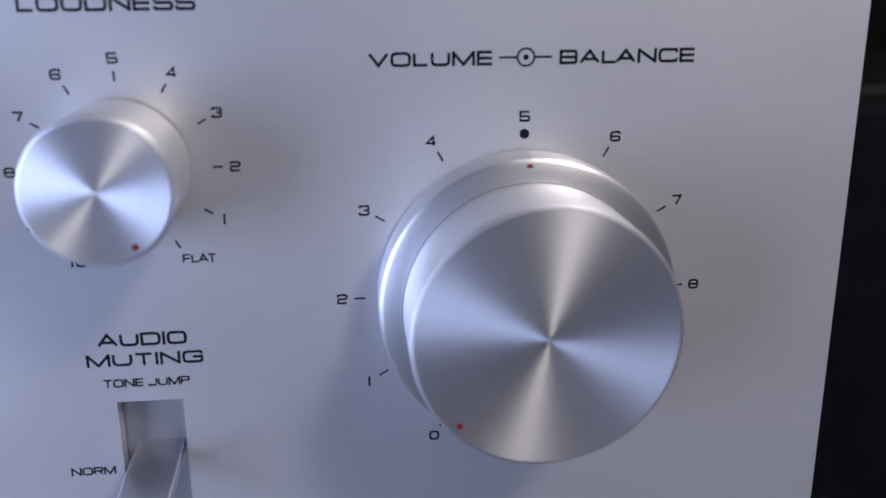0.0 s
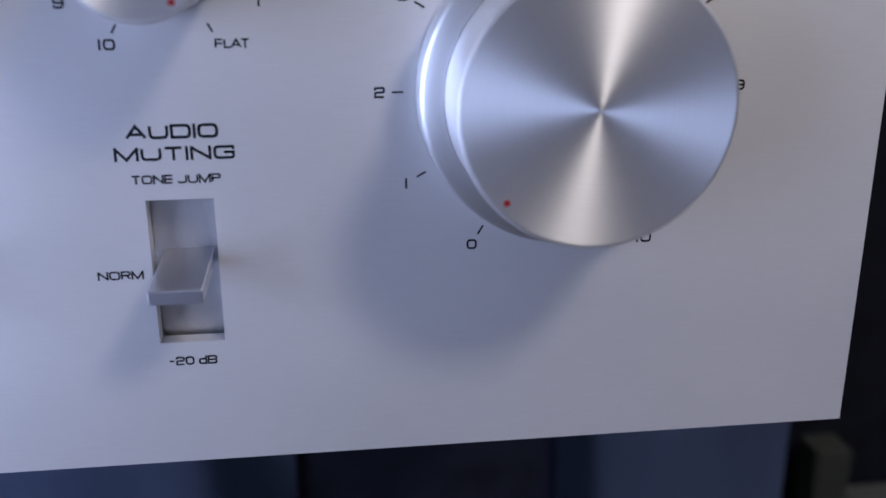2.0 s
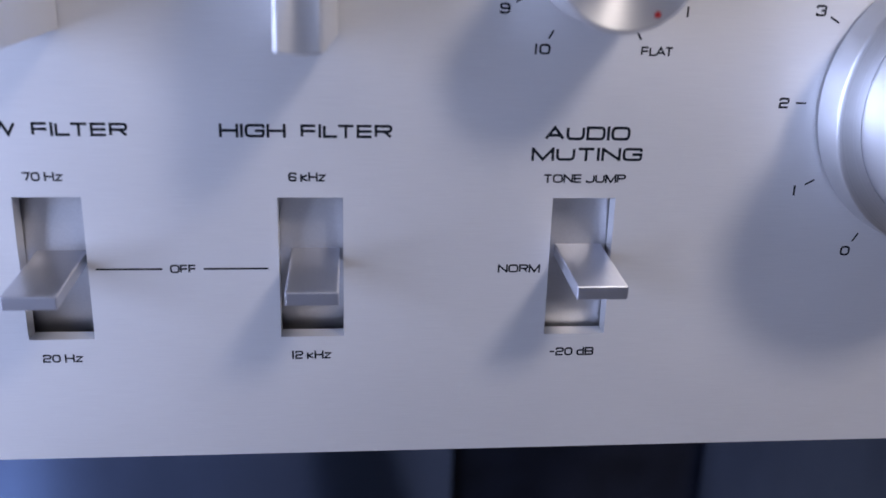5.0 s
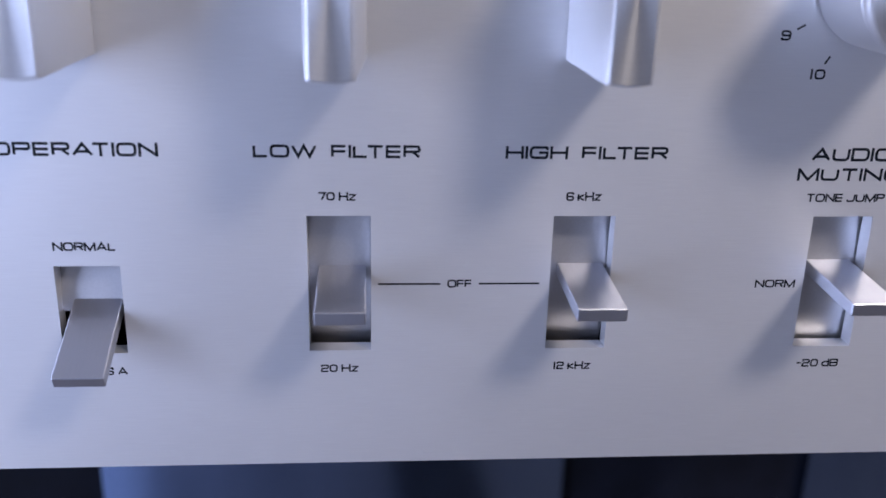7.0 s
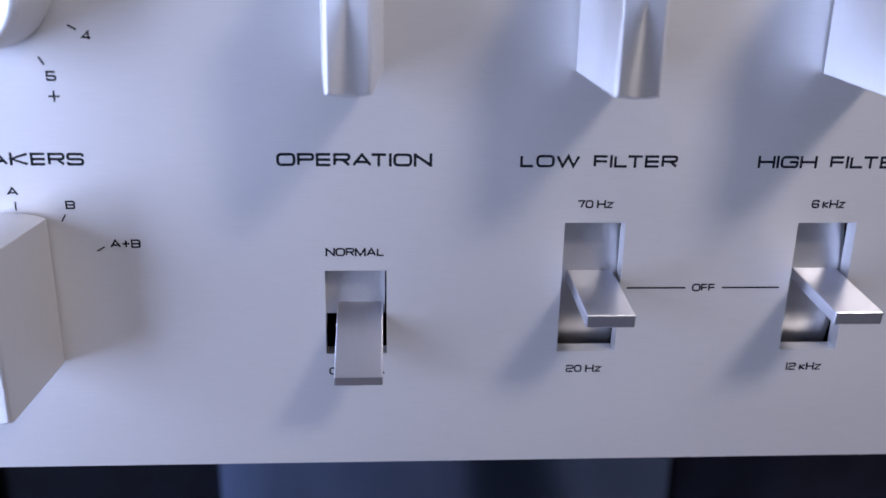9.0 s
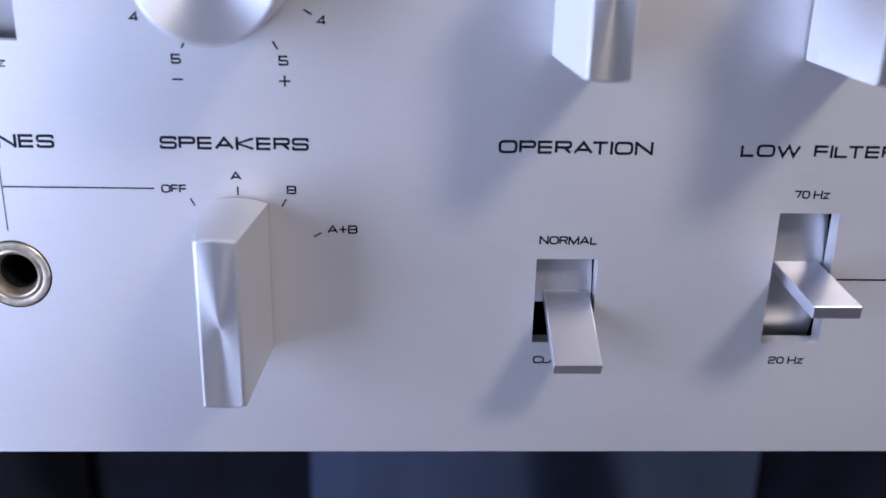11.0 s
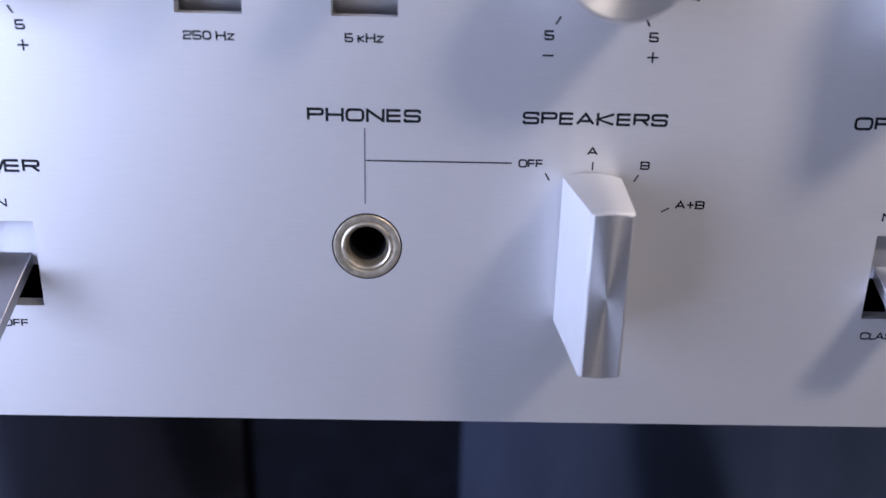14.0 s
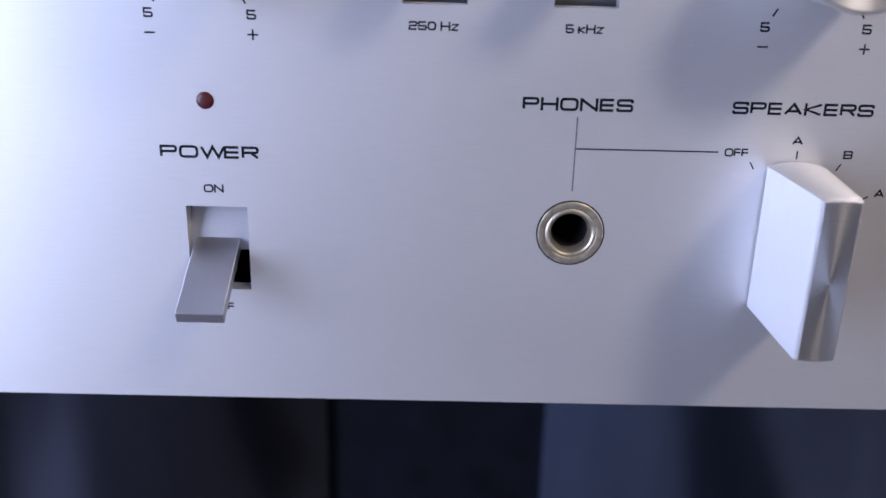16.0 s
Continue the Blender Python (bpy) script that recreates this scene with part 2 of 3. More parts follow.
def window(name, hole, axis, depth):
    """A white casement in its opening: four frame bars, a mullion and two panes."""
    a0, a1, z0, z1 = hole
    top = thing(name, "white wooden casement window with clear panes", "window", kind="structure")
    lo, hi = sorted((depth - 25, depth + 25))

    def bar(n, p0, p1, q0, q1, mat, thin=0):
        b = box(p0, p1, lo + thin, hi - thin, q0, q1) if axis == "y" else box(lo + thin, hi - thin, p0, p1, q0, q1)
        return part(n, b, mat, top)

    bar("window_frame", a0, a0 + 40, z0, z1, WHITE)
    bar("window_frame", a1 - 40, a1, z0, z1, WHITE)
    bar("window_frame", a0 + 40, a1 - 40, z0, z0 + 40, WHITE)
    bar("window_frame", a0 + 40, a1 - 40, z1 - 40, z1, WHITE)
    mid = (a0 + a1) / 2
    bar("mullion", mid - 15, mid + 15, z0 + 40, z1 - 40, WHITE)
    for p0, p1 in ((a0 + 40, mid - 15), (mid + 15, a1 - 40)):
        bar("pane", p0, p1, z0 + 40, z1 - 40, GLASS, 22).visible_shadow = False


window("window_1", HOLE_R, "y", R["y0"] - 70)
window("window_2", HOLE_L, "x", R["x0"] - 70)

# unseen strip, added so that a dark band reflects in the upright boards
tagged(new("rug", mesh_of("rug", box(200, 400, -1250, -250, R["z0"], R["z0"] + 9, 3), DARK_STRIP)), "unseen dark strip added on the floor to reflect as a band in the boards", "rug")

# ---- the stand under the amplifier, and what stands behind ----
stand = thing("equipment_stand", "dark lacquered stand of upright boards under the amplifier", "stand")
part("shelf", box(-150, 322, 62, 420, -32, -14, 1.5), BACKING, stand, "black shelf under the amplifier")
part("back_panel", box(-420, 330, 215, 235, R["z0"], -32), BACKING, stand)


def bowed_board(x0, x1, bow):
    """An upright board, bowed towards the room."""
    bm, n, w = bmesh.new(), 24, x1 - x0
    outline = [(x0 + w * k / n, 210 - bow * w * (1 - (2 * k / n - 1) ** 2)) for k in range(n + 1)]
    front = [[bm.verts.new((x, y, z)) for x, y in outline] for z in (R["z0"], -34)]
    rear = [[bm.verts.new((x, 214.5, z)) for x, _ in outline] for z in (R["z0"], -34)]
    for k in range(n):
        bm.faces.new((front[0][k], front[0][k + 1], front[1][k + 1], front[1][k]))
        bm.faces.new((rear[0][k + 1], rear[0][k], rear[1][k], rear[1][k + 1]))
        bm.faces.new((front[1][k], front[1][k + 1], rear[1][k + 1], rear[1][k]))
        bm.faces.new((front[0][k + 1], front[0][k], rear[0][k], rear[0][k + 1]))
    for k in (0, n):
        bm.faces.new((front[0][k], front[1][k], rear[1][k], rear[0][k]))
    return bm


# first board's finish is darkened to stand for its duller reflections
for x0, x1, bow, finish, look_of in ((-297, -97, 0.14, BOARD_DIM, "glossy upright board, darkened for its dimmer reflections"), (1, 203, 0.04, BOARD, "glossy dark blue upright board"), (317, 425, 0.04, BOARD, "glossy dark blue upright board")):
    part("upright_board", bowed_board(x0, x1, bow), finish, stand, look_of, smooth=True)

speaker = thing("loudspeaker", "black vinyl loudspeaker cabinet on the floor beside the stand", "loudspeaker")
part("cabinet", box(436, 640, 360, 620, R["z0"], 48, 4), BLACK, speaker)
part("grille", box(446, 630, 353, 360, R["z0"] + 15, 36, 2), BACKING, speaker, "black grille cloth")
post = thing("post", "slim grey green wooden post on the floor", "post")
part("shaft", box(505, 528, 318, 341, R["z0"] + 12, -205, 2), CLOTH, post)
part("foot", box(500, 533, 313, 346, R["z0"], R["z0"] + 12, 2), CLOTH, post)
carton = thing("storage_box", "dim grey box with a lid on the floor", "box")
part("body", box(540, 660, 300, 345, R["z0"], -262, 1.5), PALE, carton)
part("lid", box(538, 662, 298, 347, -262, -248, 1.5), PALE, carton)


def curtain(name, x0, x1, y, z0, z1):
    bm, n = bmesh.new(), 90
    rows = []
    for z in (z0, z1):
        rows.append([bm.verts.new((x0 + (x1 - x0) * k / n, y + 26 * math.sin(k * 0.75) + 9 * math.sin(k * 0.31 + 1), z)) for k in range(n + 1)])
    for k in range(n):
        bm.faces.new((rows[0][k], rows[0][k + 1], rows[1][k + 1], rows[1][k]))
    bmesh.ops.solidify(bm, geom=bm.faces[:], thickness=2.0)
    ob = new(name, mesh_of(name, bm, CLOTH, True))
    return tagged(ob, "hanging green grey cloth curtain in folds", "curtain")


curtain("curtain", 560, 1500, 760, R["z0"] + 10, R["z1"] - 10)

# ---- the amplifier ----
XL, XR, ZT, DEEP = -144.0, 317.4, 170.0, 3.3
amp = thing("amplifier", "vintage silver stereo amplifier with brushed aluminium front panel", "amplifier")
SLOTS = [(-95.3, -84.35, 22.65, 38.7), (-57.0, -46.15, 74.75, 99.6), (-31.8, -21.05, 74.75, 99.6), (63.6, 74.45, 22.65, 38.75),
         (105.6, 116.35, 22.75, 47.6), (147.4, 158.1, 22.75, 47.6), (193.2, 203.95, 22.65, 47.55), (-30.4, -22.2, 31.0, 39.2)]


def panel_mesh():
    xs = sorted({XL, XR, *(v for s in SLOTS for v in s[:2])})
    zs = sorted({0.0, ZT, *(v for s in SLOTS for v in s[2:])})
    bm = bmesh.new()
    grid = {}

    def corner(i, k, y):
        if (i, k, y) not in grid:
            grid[i, k, y] = bm.verts.new((xs[i], y, zs[k]))
        return grid[i, k, y]

    def solid(i, k):
        if not (0 <= i < len(xs) - 1 and 0 <= k < len(zs) - 1):
            return False
        cx, cz = (xs[i] + xs[i + 1]) / 2, (zs[k] + zs[k + 1]) / 2
        return not any(a < cx < b and c < cz < d for a, b, c, d in SLOTS)

    for i in range(len(xs) - 1):
        for k in range(len(zs) - 1):
            if not solid(i, k):
                continue
            a, b, c, d = (i, k), (i + 1, k), (i + 1, k + 1), (i, k + 1)
            bm.faces.new([corner(*p, 0) for p in (a, b, c, d)])
            bm.faces.new([corner(*p, DEEP) for p in (d, c, b, a)])
            for (p, q), near in (((a, b), (i, k - 1)), ((b, c), (i + 1, k)), ((c, d), (i, k + 1)), ((d, a), (i - 1, k))):
                if not solid(*near):
                    bm.faces.new((corner(*q, 0), corner(*p, 0), corner(*p, DEEP), corner(*q, DEEP)))
    rim = [e for e in bm.edges if len(e.link_faces) == 2 and e.calc_face_angle(0) > 1 and max(v.co.y for v in e.verts) < 0.1]
    bmesh.ops.bevel(bm, geom=rim, offset=0.34, segments=3, affect="EDGES", profile=0.5)
    uv = bm.loops.layers.uv.new("UVMap")
    for f in bm.faces:
        for loop in f.loops:
            loop[uv].uv = ((loop.vert.co.x + 0.8 * loop.vert.co.y) / 100, (loop.vert.co.z + 0.3 * loop.vert.co.y) / 100)
    return bm


panel = part("front_panel", panel_mesh(), PANEL, amp, "brushed aluminium front panel with printed black lettering")
part("case", box(XL + 4, XR - 4, 44, 360, 2, 168, 1.5), CASE, amp, "dark wood veneer case")
for strip in ((XL + 4, XR - 4, 3.5, 44, 2, 8), (XL + 4, XR - 4, 3.5, 44, 162, 168), (XL + 4, XL + 12, 3.5, 44, 8, 162), (XR - 12, XR - 4, 3.5, 44, 8, 162)):
    part("chassis_rail", box(*strip), DARK, amp)
for fx in (-110, 285):
    for fy in (90, 330):
        part("foot", lathe([(0, -14), (12, -14), (13, -13), (13, 1.9), (0, 1.9)], 32), RUBBER, amp, at=(fx, fy, 0), smooth=True).rotation_euler = (radians(90), 0, 0)


# ---- printed legends ----
SPOTS = dict(q=(0, 1), w=(.5, 1), e=(1, 1), a=(0, .5), s=(.5, .5), d=(1, .5), z=(0, 0), x=(.5, 0), c=(1, 0), h=(1, .74), j=(1, .26), p=(0, .74), k=(0, .26),
             f=(.2, .3), g=(.8, .3), m=(.55, .5), n=(.25, 0), o=(.75, 0), u=(.74, 1), v=(.74, 0), y=(0, .66), i=(1, .66))
# squared letters as strokes from spot to spot; small letters of the corners are rounded, capitals sharp
GLYPHS = dict(A="ZWC fg", B="AQedA AdcZA", C="heqzcj", D="ZQecZ", E="EQZC AD", F="EQZ AD", G="heqzcDS", H="QZ CE AD", I="WX", J="Eczk", K="QZ EAC", L="QZC",
              M="QZ QXE CE", N="QZ QC CE", O="qeczq", P="ZQedA", R="ZQedA mC", S="heqadczk", T="QE WX", U="QzcE", V="QXE", W="QnWoE", Z="QEZC")
FIGURES = ("qeczq", "WX", "pqedaZC", "pqedS Sdczk", "vukj", "EQAdczk", "heqzcda", "QEX", "qeczq AD", "kzceqad")
GLYPHS.update({str(k): f for k, f in enumerate(FIGURES)})
GLYPHS.update({"-": "AD", "+": "AD WX", "d": "CE Czyi", "k": "QZ EAC", "z": "QEZC"})
SPANS = {"P": 0.88, "R": 0.88, "T": 0.9, "A": 1.05, "S": 0.9, "B": 0.9, "H": 0.95, "U": 0.95, "N": 0.97, "I": 0.0, "1": 0.24, "M": 1.15, "W": 1.35, "E": 0.8, "F": 0.78, "L": 0.75, "-": 0.55, "+": 0.8, "d": 0.75, "k": 0.7, "z": 0.72, " ": 0.5, "J": 0.85}


def eased(points, codes, radius):
    """The points of a stroke, its rounded corners replaced by arcs."""
    out, last = [], len(points) - 1
    closed = last > 1 and (points[0] - points[last]).length < 1e-6
    for k, p in enumerate(points):
        before = points[k - 1] if k else (points[last - 1] if closed else None)
        after = points[k + 1] if k < last else (points[1] if closed else None)
        if codes[k] not in "qeadzcy" or before is None or after is None:
            out.append(p)
            continue
        r = min(radius, (before - p).length * 0.48, (after - p).length * 0.48)
        a, b = p + (before - p).normalized() * r, p + (after - p).normalized() * r
        for n in range(6):
            t = n / 5
            out.append(a * (1 - t) ** 2 + p * 2 * t * (1 - t) + b * t * t)
    return out


def ribbon(bm, points, width, y):
    """A flat stroke of even width along the points."""
    pairs = []
    loop = (points[0] - points[-1]).length < 1e-4
    for k, p in enumerate(points):
        d0 = (p - points[k - 1]) if k else ((p - points[-2]) if loop else points[1] - p)
        d1 = (points[k + 1] - p) if k < len(points) - 1 else ((points[1] - p) if loop else p - points[k - 1])
        d0 = d0.normalized() if d0.length > 1e-6 else d1.normalized()
        d1 = d1.normalized() if d1.length > 1e-6 else d0
        n0, n1 = Vector((-d0.y, d0.x)), Vector((-d1.y, d1.x))
        n = n0 + n1
        n = n.normalized() if n.length > 1e-3 else n0
        n = n * (width / 2) / max(0.45, n.dot(n0))
        pairs.append([bm.verts.new((q.x, y, q.y)) for q in (p + n, p - n)])
    for a, b in zip(pairs, pairs[1:]):
        bm.faces.new((a[0], a[1], b[1], b[0]))


def lettering(text, x0, x1, base, height, mat=INK, centre=None):
    """A printed word that fills x0 to x1 and stands on base; with centre, its own width round that place."""
    gap, pen, ends = 0.26, 0.0, []
    for k, ch in enumerate(text):
        if text[max(0, k - 1):k + 1] in ("LT", "AT", "TA", "PA", "AV", "WE", "FA", "LA"):
            pen -= 0.2
        w = SPANS.get(ch, 0.82 if ch in "023456789" else 1.0)
        w = 0.16 if ch == " " and height < 2 else w
        ends.append((pen, w))
        pen += w + gap
    total = pen - gap
    if centre:
        w = total * height * 1.22
        x0, x1, base = centre[0] - w / 2, centre[0] + w / 2, centre[1] - height / 2
    stroke = height * (0.205 if height > 2 else 0.2)
    step = (x1 - x0 - stroke) / total if total > 0 else 0
    bm = bmesh.new()
    layer = 0
    for ch, (left, w) in zip(text, ends):
        if ch == " ":
            continue
        tall = 0.74 if ch in "kz" else 1.0
        for path in GLYPHS[ch].split():
            pts = []
            for code in path:
                u, v = SPOTS[code.lower()]
                pts.append(Vector((x0 + stroke / 2 + (left + (u if w else 0) * w) * step, base + stroke / 2 + v * tall * (height - stroke))))
            if len(pts) == 2 and not (ch in "-+" or code in "gC"):
                d = (pts[1] - pts[0]).normalized() * stroke / 2
                if abs(d.y) > abs(d.x):
                    pts = [pts[0] - d, pts[1] + d]
            ribbon(bm, eased(pts, path, height * 0.3), stroke, -0.02 - 0.003 * (layer % 3))
            layer += 1
    return part("lettering", bm, mat, panel, "printed %s" % text)


def mark(x0, z0, x1, z1, width, mat=INK, name="tick_mark"):
    """A printed stroke from one place to another."""
    d = Vector((x1 - x0, 0, z1 - z0))
    n = Vector((-d.z, 0, d.x)).normalized() * width / 2
    bm = bmesh.new()
    a, b = Vector((x0, -0.03, z0)), Vector((x1, -0.03, z1))
    bm.faces.new([bm.verts.new(p) for p in (a - n, b - n, b + n, a + n)])
    return part(name, bm, mat, panel)


def ring_mark(cx, cz, r, width):
    bm = bmesh.new()
    v = [[bm.verts.new((cx + q * math.cos(k * math.pi / 24), -0.03, cz + q * math.sin(k * math.pi / 24))) for k in range(48)] for q in (r - width / 2, r + width / 2)]
    for k in range(48):
        n = (k + 1) % 48
        bm.faces.new((v[0][k], v[1][k], v[1][n], v[0][n]))
    return part("ring_mark", bm, INK, panel)


def dot_mark(cx, cz, r):
    bm = bmesh.new()
    bm.faces.new([bm.verts.new((cx + r * math.cos(k * math.pi / 16), -0.03, cz + r * math.sin(k * math.pi / 16))) for k in range(32)])
    return part("dot_mark", bm, INK, panel)


def dial(cx, cz, r, length, labels, label_r, height, width=0.32):
    for text, angle in labels:
        c, s = math.cos(radians(angle)), math.sin(radians(angle))
        if text != "dot":
            mark(cx + (r - length / 2) * c, cz + (r - length / 2) * s, cx + (r + length / 2) * c, cz + (r + length / 2) * s, width)
        if text and text != "dot":
            lettering(text, None, None, None, height, centre=(cx + label_r * c, cz + label_r * s))


VOL, LOUD, TREBLE, BASS, SPK = (261.2, 64.0), (198.3, 86.9), (12.2, 87.35), (-90.5, 87.35), (12.35, 35.2)
lettering("VOLUME", 236.5, 256.1, 101.75, 2.3)
lettering("BALANCE", 266.6, 288.8, 101.7, 2.3)
mark(257.0, 102.95, 259.8, 102.95, 0.35, name="line_mark")
mark(262.7, 102.95, 265.4, 102.95, 0.35, name="line_mark")
ring_mark(261.25, 102.95, 1.35, 0.32)
dot_mark(261.25, 102.95, 0.45)
dot_mark(261.23, 90.83, 0.8)
lettering("5", None, None, None, 1.8, centre=(261.25, 93.65))
dial(*VOL, 27.15, 1.8, [("4", 120), ("3", 150), ("2", 180), ("1", 210), ("0", 240), ("6", 60), ("7", 30), ("8", 0), ("9", -30), ("10", -60)], 30.05, 1.8)
lettering("LOUDNESS", 185.5, 211.2, 110.7, 2.3)
dial(*LOUD, 14.3, 1.5, [("5", 90), ("4", 60), ("3", 30), ("2", 0), ("1", -30), ("", -60), ("6", 120), ("7", 150), ("8", 180), ("9", 210), ("10", 240)], 17.0, 1.7)
lettering("FLAT", 205.96, 211.33, 71.35, 1.5)
for cx, both in ((TREBLE[0], True), (BASS[0], False)):
    dial(cx, TREBLE[1], 14.5, 1.5, [("", -60), ("", 240)] + ([("4", -30), ("4", 210)] if both else []), 17.0, 1.6)
    lettering("5", None, None, None, 1.65, centre=(cx - 8.6, 72.38))
    lettering("5", None, None, None, 1.65, centre=(cx + 8.5, 72.38))
    mark(cx - 9.5, 69.1, cx - 7.7, 69.1, 0.3, name="minus_mark")
    mark(cx + 7.7, 69.1, cx + 9.5, 69.1, 0.3, name="plus_mark")
    mark(cx + 8.6, 68.2, cx + 8.6, 70.0, 0.3, name="plus_mark")
for row in (("AUDIO", 191.1, 205.5, 57.45, 2.35), ("MUTING", 189.1, 207.85, 53.98, 2.25), ("TONE JUMP", 191.3, 205.4, 50.2, 1.5),
            ("NORM", 184.4, 191.75, 34.27, 1.5), ("-20 dB", 194.3, 202.4, 18.45, 1.6), ("HIGH FILTER", 138.6, 166.1, 57.55, 2.2),
            ("6 kHz", 149.26, 155.35, 50.3, 1.55), ("12 kHz", 149.0, 155.9, 18.54, 1.55), ("LOW FILTER", 97.2, 124.5, 57.55, 2.2),
            ("70 Hz", 107.5, 113.9, 50.25, 1.5), ("20 Hz", 107.5, 114.1, 18.53, 1.5), ("OFF", 129.5, 133.8, 34.55, 1.5),
            ("OPERATION", 56.0, 82.2, 57.6, 2.3), ("NORMAL", 63.85, 74.1, 41.45, 1.55), ("CLASS A", 64.0, 74.1, 18.45, 1.5),
            ("SPEAKERS", -0.05, 24.45, 57.55, 2.2), ("OFF", -0.39, 3.87, 50.0, 1.5), ("A+B", 27.2, 32.4, 43.05, 1.55),
            ("PHONES", -36.2, -17.1, 57.43, 2.3), ("POWER", -99.1, -81.8, 47.55, 2.3), ("ON", -91.9, -88.35, 41.3, 1.5), ("OFF", -92.2, -87.6, 18.45, 1.5),
            ("250 Hz", -55.9, -47.5, 70.5, 1.5), ("5 kHz", -29.7, -23.3, 70.58, 1.5)):
    lettering(*row)
lettering("A", None, None, None, 1.5, centre=(12.14, 53.1))
lettering("B", None, None, None, 1.5, centre=(21.34, 50.75))
dial(*SPK, 15.3, 1.5, [("", 90), ("", 120), ("", 60), ("", 30)], 17, 1.5, 0.26)
mark(117.6, 35.28, 128.3, 35.28, 0.33, name="line_mark")
mark(135.0, 35.28, 145.6, 35.28, 0.33, name="line_mark")
mark(-26.55, 43.0, -26.55, 56.4, 0.26, GREY_INK, "line_mark")
mark(-26.4, 50.76, -1.5, 50.76, 0.26, name="line_mark")


# ---- knobs ----
def red_dot(parent, x, y, z, r=0.5):
    part("red_dot", lathe([(0, -0.05), (r, -0.05), (r, 0.2), (0, 0.2)], 20), RED, parent, "small red index dot", at=(x, y, z))


def round_knob(name, centre, r, depth, label, groove=0.0):
    """A turned knob just clear of the panel: a straight side with eased edges, on small ones a groove behind the rim, and a face with fine rings."""
    profile = [(0, -0.02), (r - 0.9, -0.02), (r - 0.9, -0.55), (r - 0.25, -0.55), (r - groove, -0.8)]
    if groove:
        profile += [(r - groove, -depth + 2.5), (r - groove - 0.3, -depth + 2.3), (r - groove - 0.3, -depth + 2.0), (r - 0.1, -depth + 1.85)]
    profile += [(r, -depth + 0.95), (r - 0.1, -depth + 0.5), (r - 0.38, -depth + 0.14), (r - 0.75, -depth + 0.05), (0, -depth + 0.05)]
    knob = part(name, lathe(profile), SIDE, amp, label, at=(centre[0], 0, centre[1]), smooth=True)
    part("face", lathe([(0, -depth), (r - 0.75, -depth), (r - 0.75, -depth + 0.3), (0, -depth + 0.3)]), TURNED, knob, "turned aluminium face")
    return knob


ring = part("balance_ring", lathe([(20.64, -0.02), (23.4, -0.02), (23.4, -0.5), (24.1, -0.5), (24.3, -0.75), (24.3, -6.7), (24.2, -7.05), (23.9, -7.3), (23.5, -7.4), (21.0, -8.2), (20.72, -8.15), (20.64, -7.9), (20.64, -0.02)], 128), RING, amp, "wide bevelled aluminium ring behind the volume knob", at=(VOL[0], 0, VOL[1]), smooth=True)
red_dot(ring, -0.5, -7.56, 22.95, 0.5)
volume = round_knob("volume_knob", VOL, 20.6, 22.0, "large round turned aluminium knob")
red_dot(volume, -13.3, -22.0, -13.0, 0.5)
loud = round_knob("loudness_knob", (LOUD[0] - 0.3, LOUD[1] + 0.3), 10.85, 17.2, "small round turned aluminium knob", 0.2)
red_dot(loud, 4.6, -17.2, -7.9, 0.5)
round_knob("treble_knob", TREBLE, 10.8, 17.2, "small round turned aluminium knob", 0.2)
round_knob("bass_knob", BASS, 10.8, 17.2, "small round turned aluminium knob", 0.2)


def bar_section(half, y, r=13.8, steps=10):
    """A disc's outline cut to a bar: straight sides and arcs at both ends."""
    top = [(half * (1 - 2 * k / steps), math.sqrt(r * r - (half * (1 - 2 * k / steps)) ** 2)) for k in range(steps + 1)]
    return [(x, y, z) for x, z in top] + [(-x, y, -z) for x, z in top]


def bar_knob(name, cx, cz, depth=21.6):
    """A pointer knob: a bar cut from a disc, clear of the panel on a short neck, narrowing to a slim, slightly domed turned front face."""
    bm = bmesh.new()
    loops = []
    for half, y, r in ((4.3, -0.02, 13.3), (4.3, -0.5, 13.3), (4.9, -0.5, 14.15), (5.05, -0.75, 14.3), (3.42, -depth + 0.95, 14.3),
                       (3.32, -depth + 0.5, 14.22), (3.12, -depth + 0.2, 14.05), (2.85, -depth + 0.08, 13.8)):
        loops.append([bm.verts.new(p) for p in bar_section(half, y, r)])
    for a, b in zip(loops, loops[1:]):
        for k in range(len(a)):
            n = (k + 1) % len(a)
            bm.faces.new((a[k], a[n], b[n], b[k]))
    bm.faces.new(loops[0])
    bm.faces.new(loops[-1][::-1])
    knob = part(name, bm, SKIRT, amp, "bar-shaped aluminium selector knob", at=(cx, 0, cz), smooth=True)
    fb = bmesh.new()
    rear = [fb.verts.new(p) for p in bar_section(2.85, -depth + 0.3, 13.8)]
    rings = [rear] + [[fb.verts.new((x * q, -depth - 0.12 * (1 - q * q), z * q)) for x, _, z in bar_section(2.85, 0, 13.8)] for q in (1.0, 0.75, 0.5, 0.25)]
    for a, b in zip(rings, rings[1:]):
        for k in range(len(a)):
            n = (k + 1) % len(a)
            fb.faces.new((a[k], a[n], b[n], b[k]))
    tip = fb.verts.new((0, -depth - 0.12, 0))
    for k in range(len(rear)):
        fb.faces.new((rings[-1][k], rings[-1][(k + 1) % len(rear)], tip))
    fb.faces.new(rear[::-1])
    part("face", fb, TURNED_BAR, knob, "turned aluminium face", smooth=True)
    return knob


bar_knob("speaker_selector", *SPK)
for cx in (69.0, 110.7, 152.5):
    bar_knob("selector_knob", cx, 87.5)


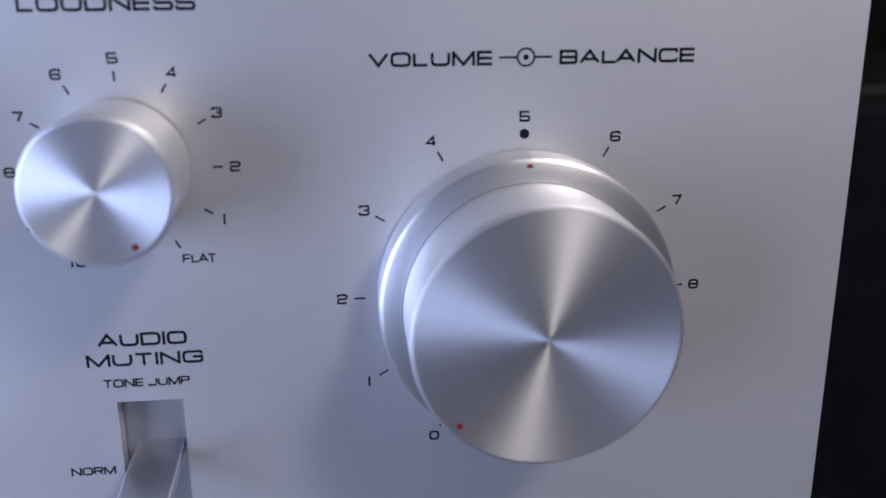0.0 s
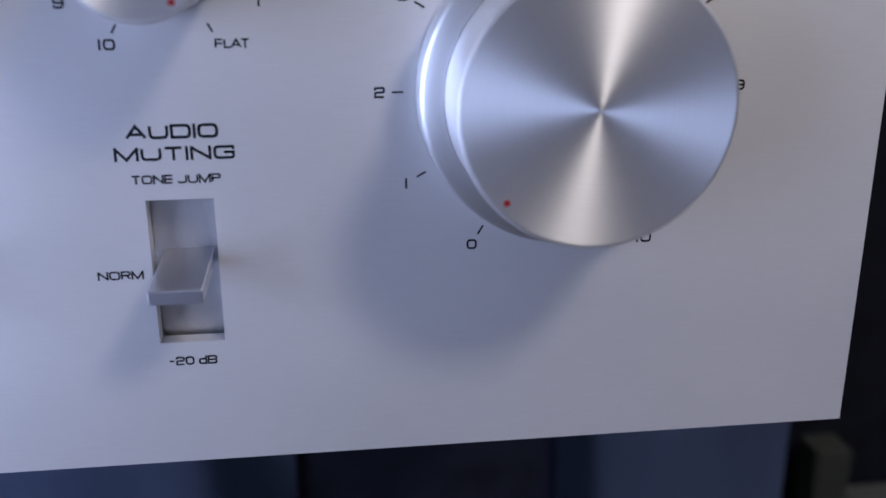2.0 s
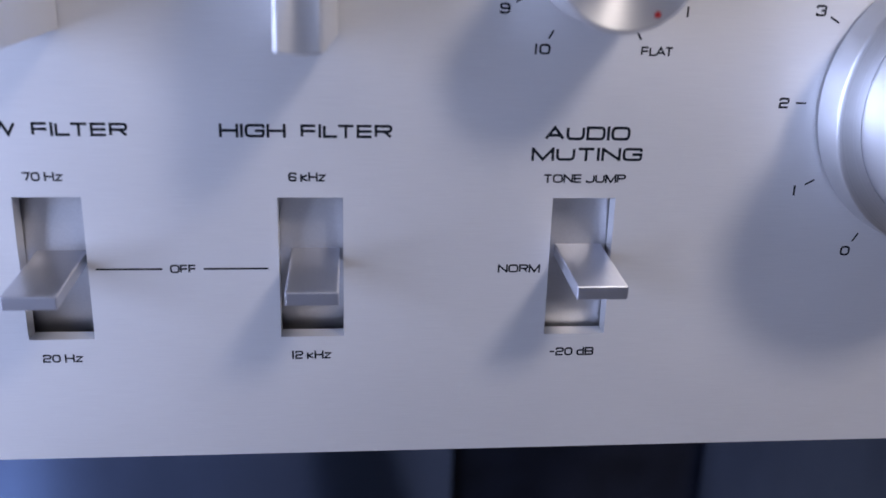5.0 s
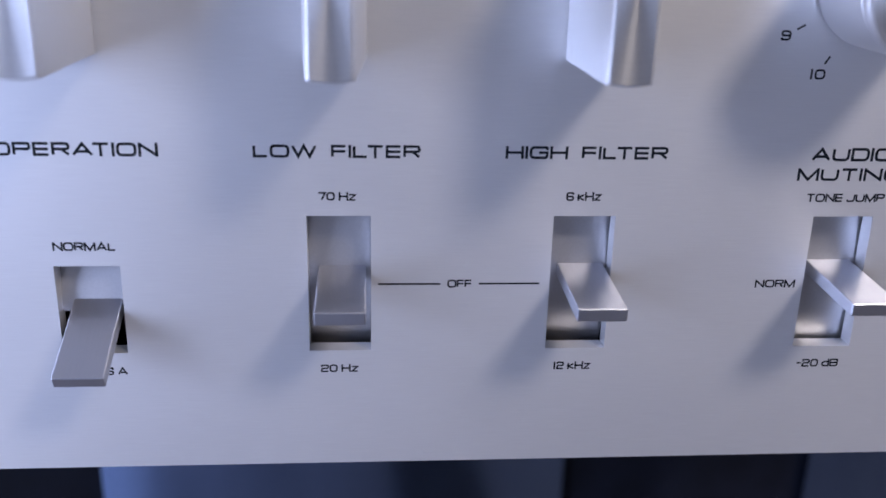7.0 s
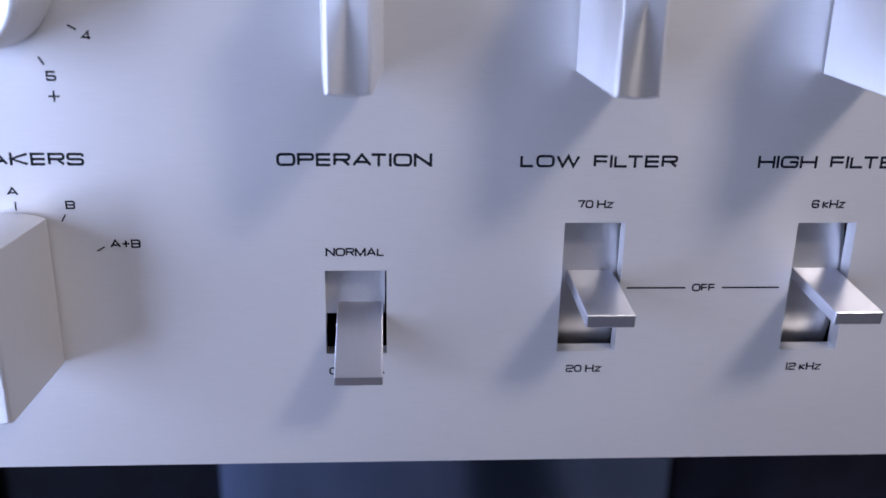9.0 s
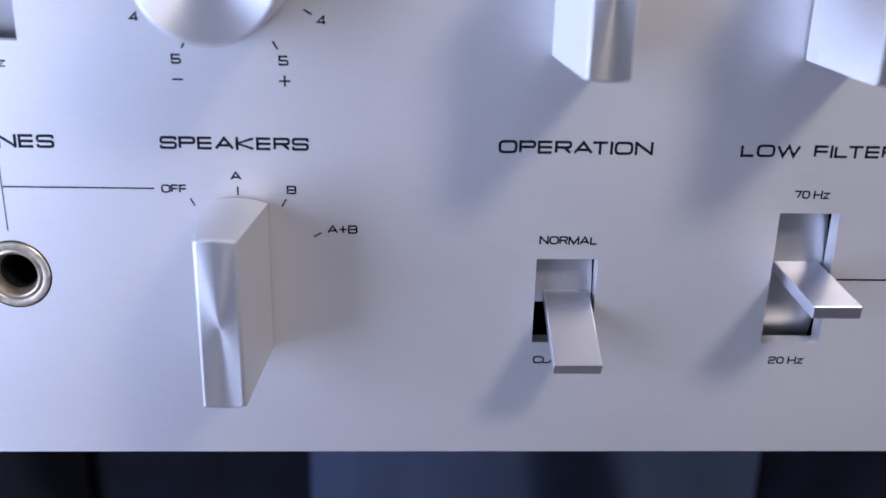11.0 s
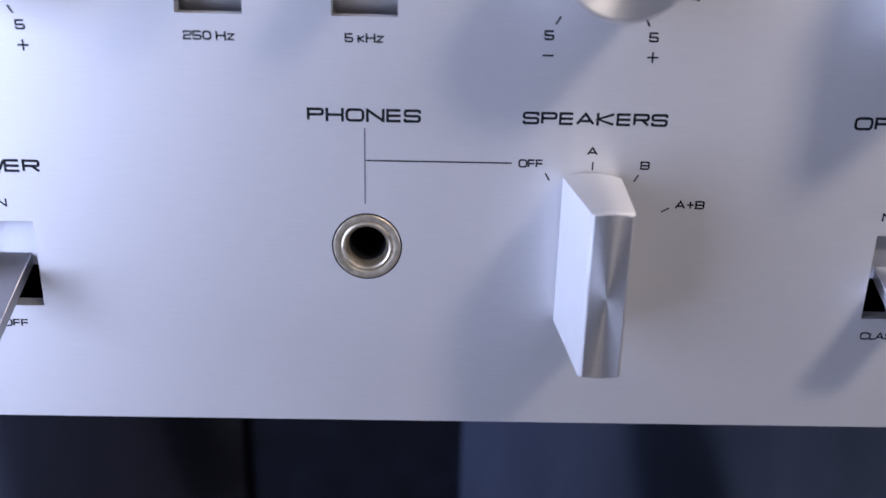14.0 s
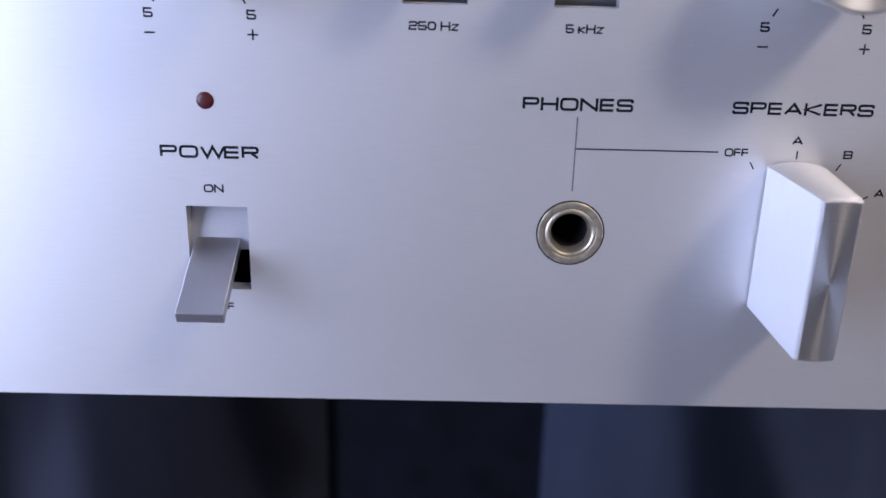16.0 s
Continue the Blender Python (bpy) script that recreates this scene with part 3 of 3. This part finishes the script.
# ---- lever switches ----
def lever_switch(cx, cz, pivot, angle, slot, reach=25.6, big=45.0, low=-13.9, mid=0.0, front=3.6, half=5.8):
    """A flat lever on a round barrel that shows behind its slot; angle: how far it is pressed down; the barrel has its middle at mid and ends at low, its face front behind the panel's."""
    bm = bmesh.new()
    n = 20
    first, last = math.asin((low - mid) / big), math.asin((13.9 - mid) / big)
    turns = [first + (last - first) * k / n for k in range(n + 1)]
    sides = [[bm.verts.new((x, front + big - big * math.cos(a), mid + big * math.sin(a))) for a in turns] for x in (-half, half)]
    for k in range(n):
        bm.faces.new((sides[0][k], sides[1][k], sides[1][k + 1], sides[0][k + 1]))
    for s in sides:
        bm.faces.new(s)
    bm.faces.new((sides[0][0], sides[1][0], sides[1][n], sides[0][n]))
    switch = part("lever_switch", bm, BARREL, amp, "flat aluminium lever in a slot", at=(slot, 0, cz), smooth=True)
    lever = box(-4.1, 4.1, -reach, -2.0, -1.14, 1.14, 0.22, 3)
    for v in lever.verts:
        if v.co.y > -6:
            v.co.z *= 1.05
    ob = part("lever", lever, SATIN, switch, "satin aluminium lever", at=(cx - slot, 10, pivot - cz))
    ob.rotation_euler = (radians(angle), 0, 0)
    return switch


lever_switch(-90.5, 30.7, 33.9, 23.5, -90.0, 26.5, 22.0, -1.0, -1.5, 2.3, 5.3)
lever_switch(69.7, 30.7, 34.0, 24.5, 68.85, 25.0, 22.0, -1.0, -1.5, 2.3, 5.3)
lever_switch(111.4, 35.2, 36.5, 3, 110.8, 24.7)
lever_switch(153.4, 35.2, 36.8, 3, 152.6, 24.7)
lever_switch(198.95, 35.2, 37.4, 3, 198.5, 24.7, 130.0)
lever_switch(-51.75, 87.2, 88.6, 3, -51.75)
lever_switch(-26.6, 87.2, 88.6, 3, -26.6)

# ---- headphone jack and lamp ----
jack = part("headphone_jack", lathe([(5.95, 0.05), (5.92, -0.15), (5.75, -0.32), (5.3, -0.38), (4.75, -0.26), (4.6, -0.08), (4.45, -0.2), (4.15, -0.26), (3.85, -0.1), (3.5, 0.5), (3.35, 1.6), (3.3, 28), (4.0, 28), (4.0, 0.05), (5.95, 0.05)], 72), NICKEL, amp, "tarnished nickel quarter-inch headphone socket", at=(-26.3, 0, 35.1), smooth=True)
# flat dark ring on the panel, painting the shade round the rim
part("rim_shade_ring", lathe([(5.95, -0.01), (6.18, -0.01), (6.18, -0.02), (5.95, -0.02), (5.95, -0.01)], 72), DARK, jack)
part("bore", lathe([(0, 27.0), (3.29, 27.0), (3.29, 2.0), (3.15, 2.0), (3.15, 26.5), (0, 26.5)], 48), DARK, jack, "black inside of the socket", smooth=True)
part("power_lamp", lathe([(0, -0.35), (0.7, -0.32), (1.2, -0.22), (1.5, -0.05), (1.5, 0.0), (0, 0.0)], 40), LENS, amp, "small dark red power lamp, unlit", at=(-90.6, -0.02, 57.8), smooth=True)


# ---- dust ----
def dust(places):
    """Loose flecks of lint, each a small uneven lump."""
    bm = bmesh.new()
    for x, y, z, size in places:
        m = Matrix.Translation((x, y, z)) @ pose(0, 0, 0, random.uniform(0, 90), random.uniform(0, 180), random.uniform(0, 90))
        got = bmesh.ops.create_icosphere(bm, subdivisions=1, radius=size, matrix=m @ Matrix.Diagonal((1.0, 0.55, random.uniform(0.4, 0.9), 1)))
        for v in got["verts"]:
            v.co += Vector([random.uniform(-0.2, 0.2) * size for _ in range(3)])
    return tagged(new("dust", mesh_of("dust", bm, LINT)), "tiny pale flecks of dust on the knobs and panel", "dust", kind="stuff")


flecks = [(111.0 + random.uniform(-2.5, 2.5), -9 - random.uniform(-3, 3), 37.35, random.uniform(0.05, 0.12)) for _ in range(5)]
flecks += [(12.3 + random.uniform(-2, 2), -21.6, 35.2 + random.uniform(-9, 4), random.uniform(0.06, 0.13)) for _ in range(5)]
flecks += [(VOL[0] + random.uniform(-12, 12), -22.0, VOL[1] + random.uniform(-4, 14), random.uniform(0.05, 0.10)) for _ in range(9)]
flecks += [(random.uniform(-110, 300), -0.02, random.uniform(4, 100), random.uniform(0.05, 0.11)) for _ in range(36)]
dust(flecks)
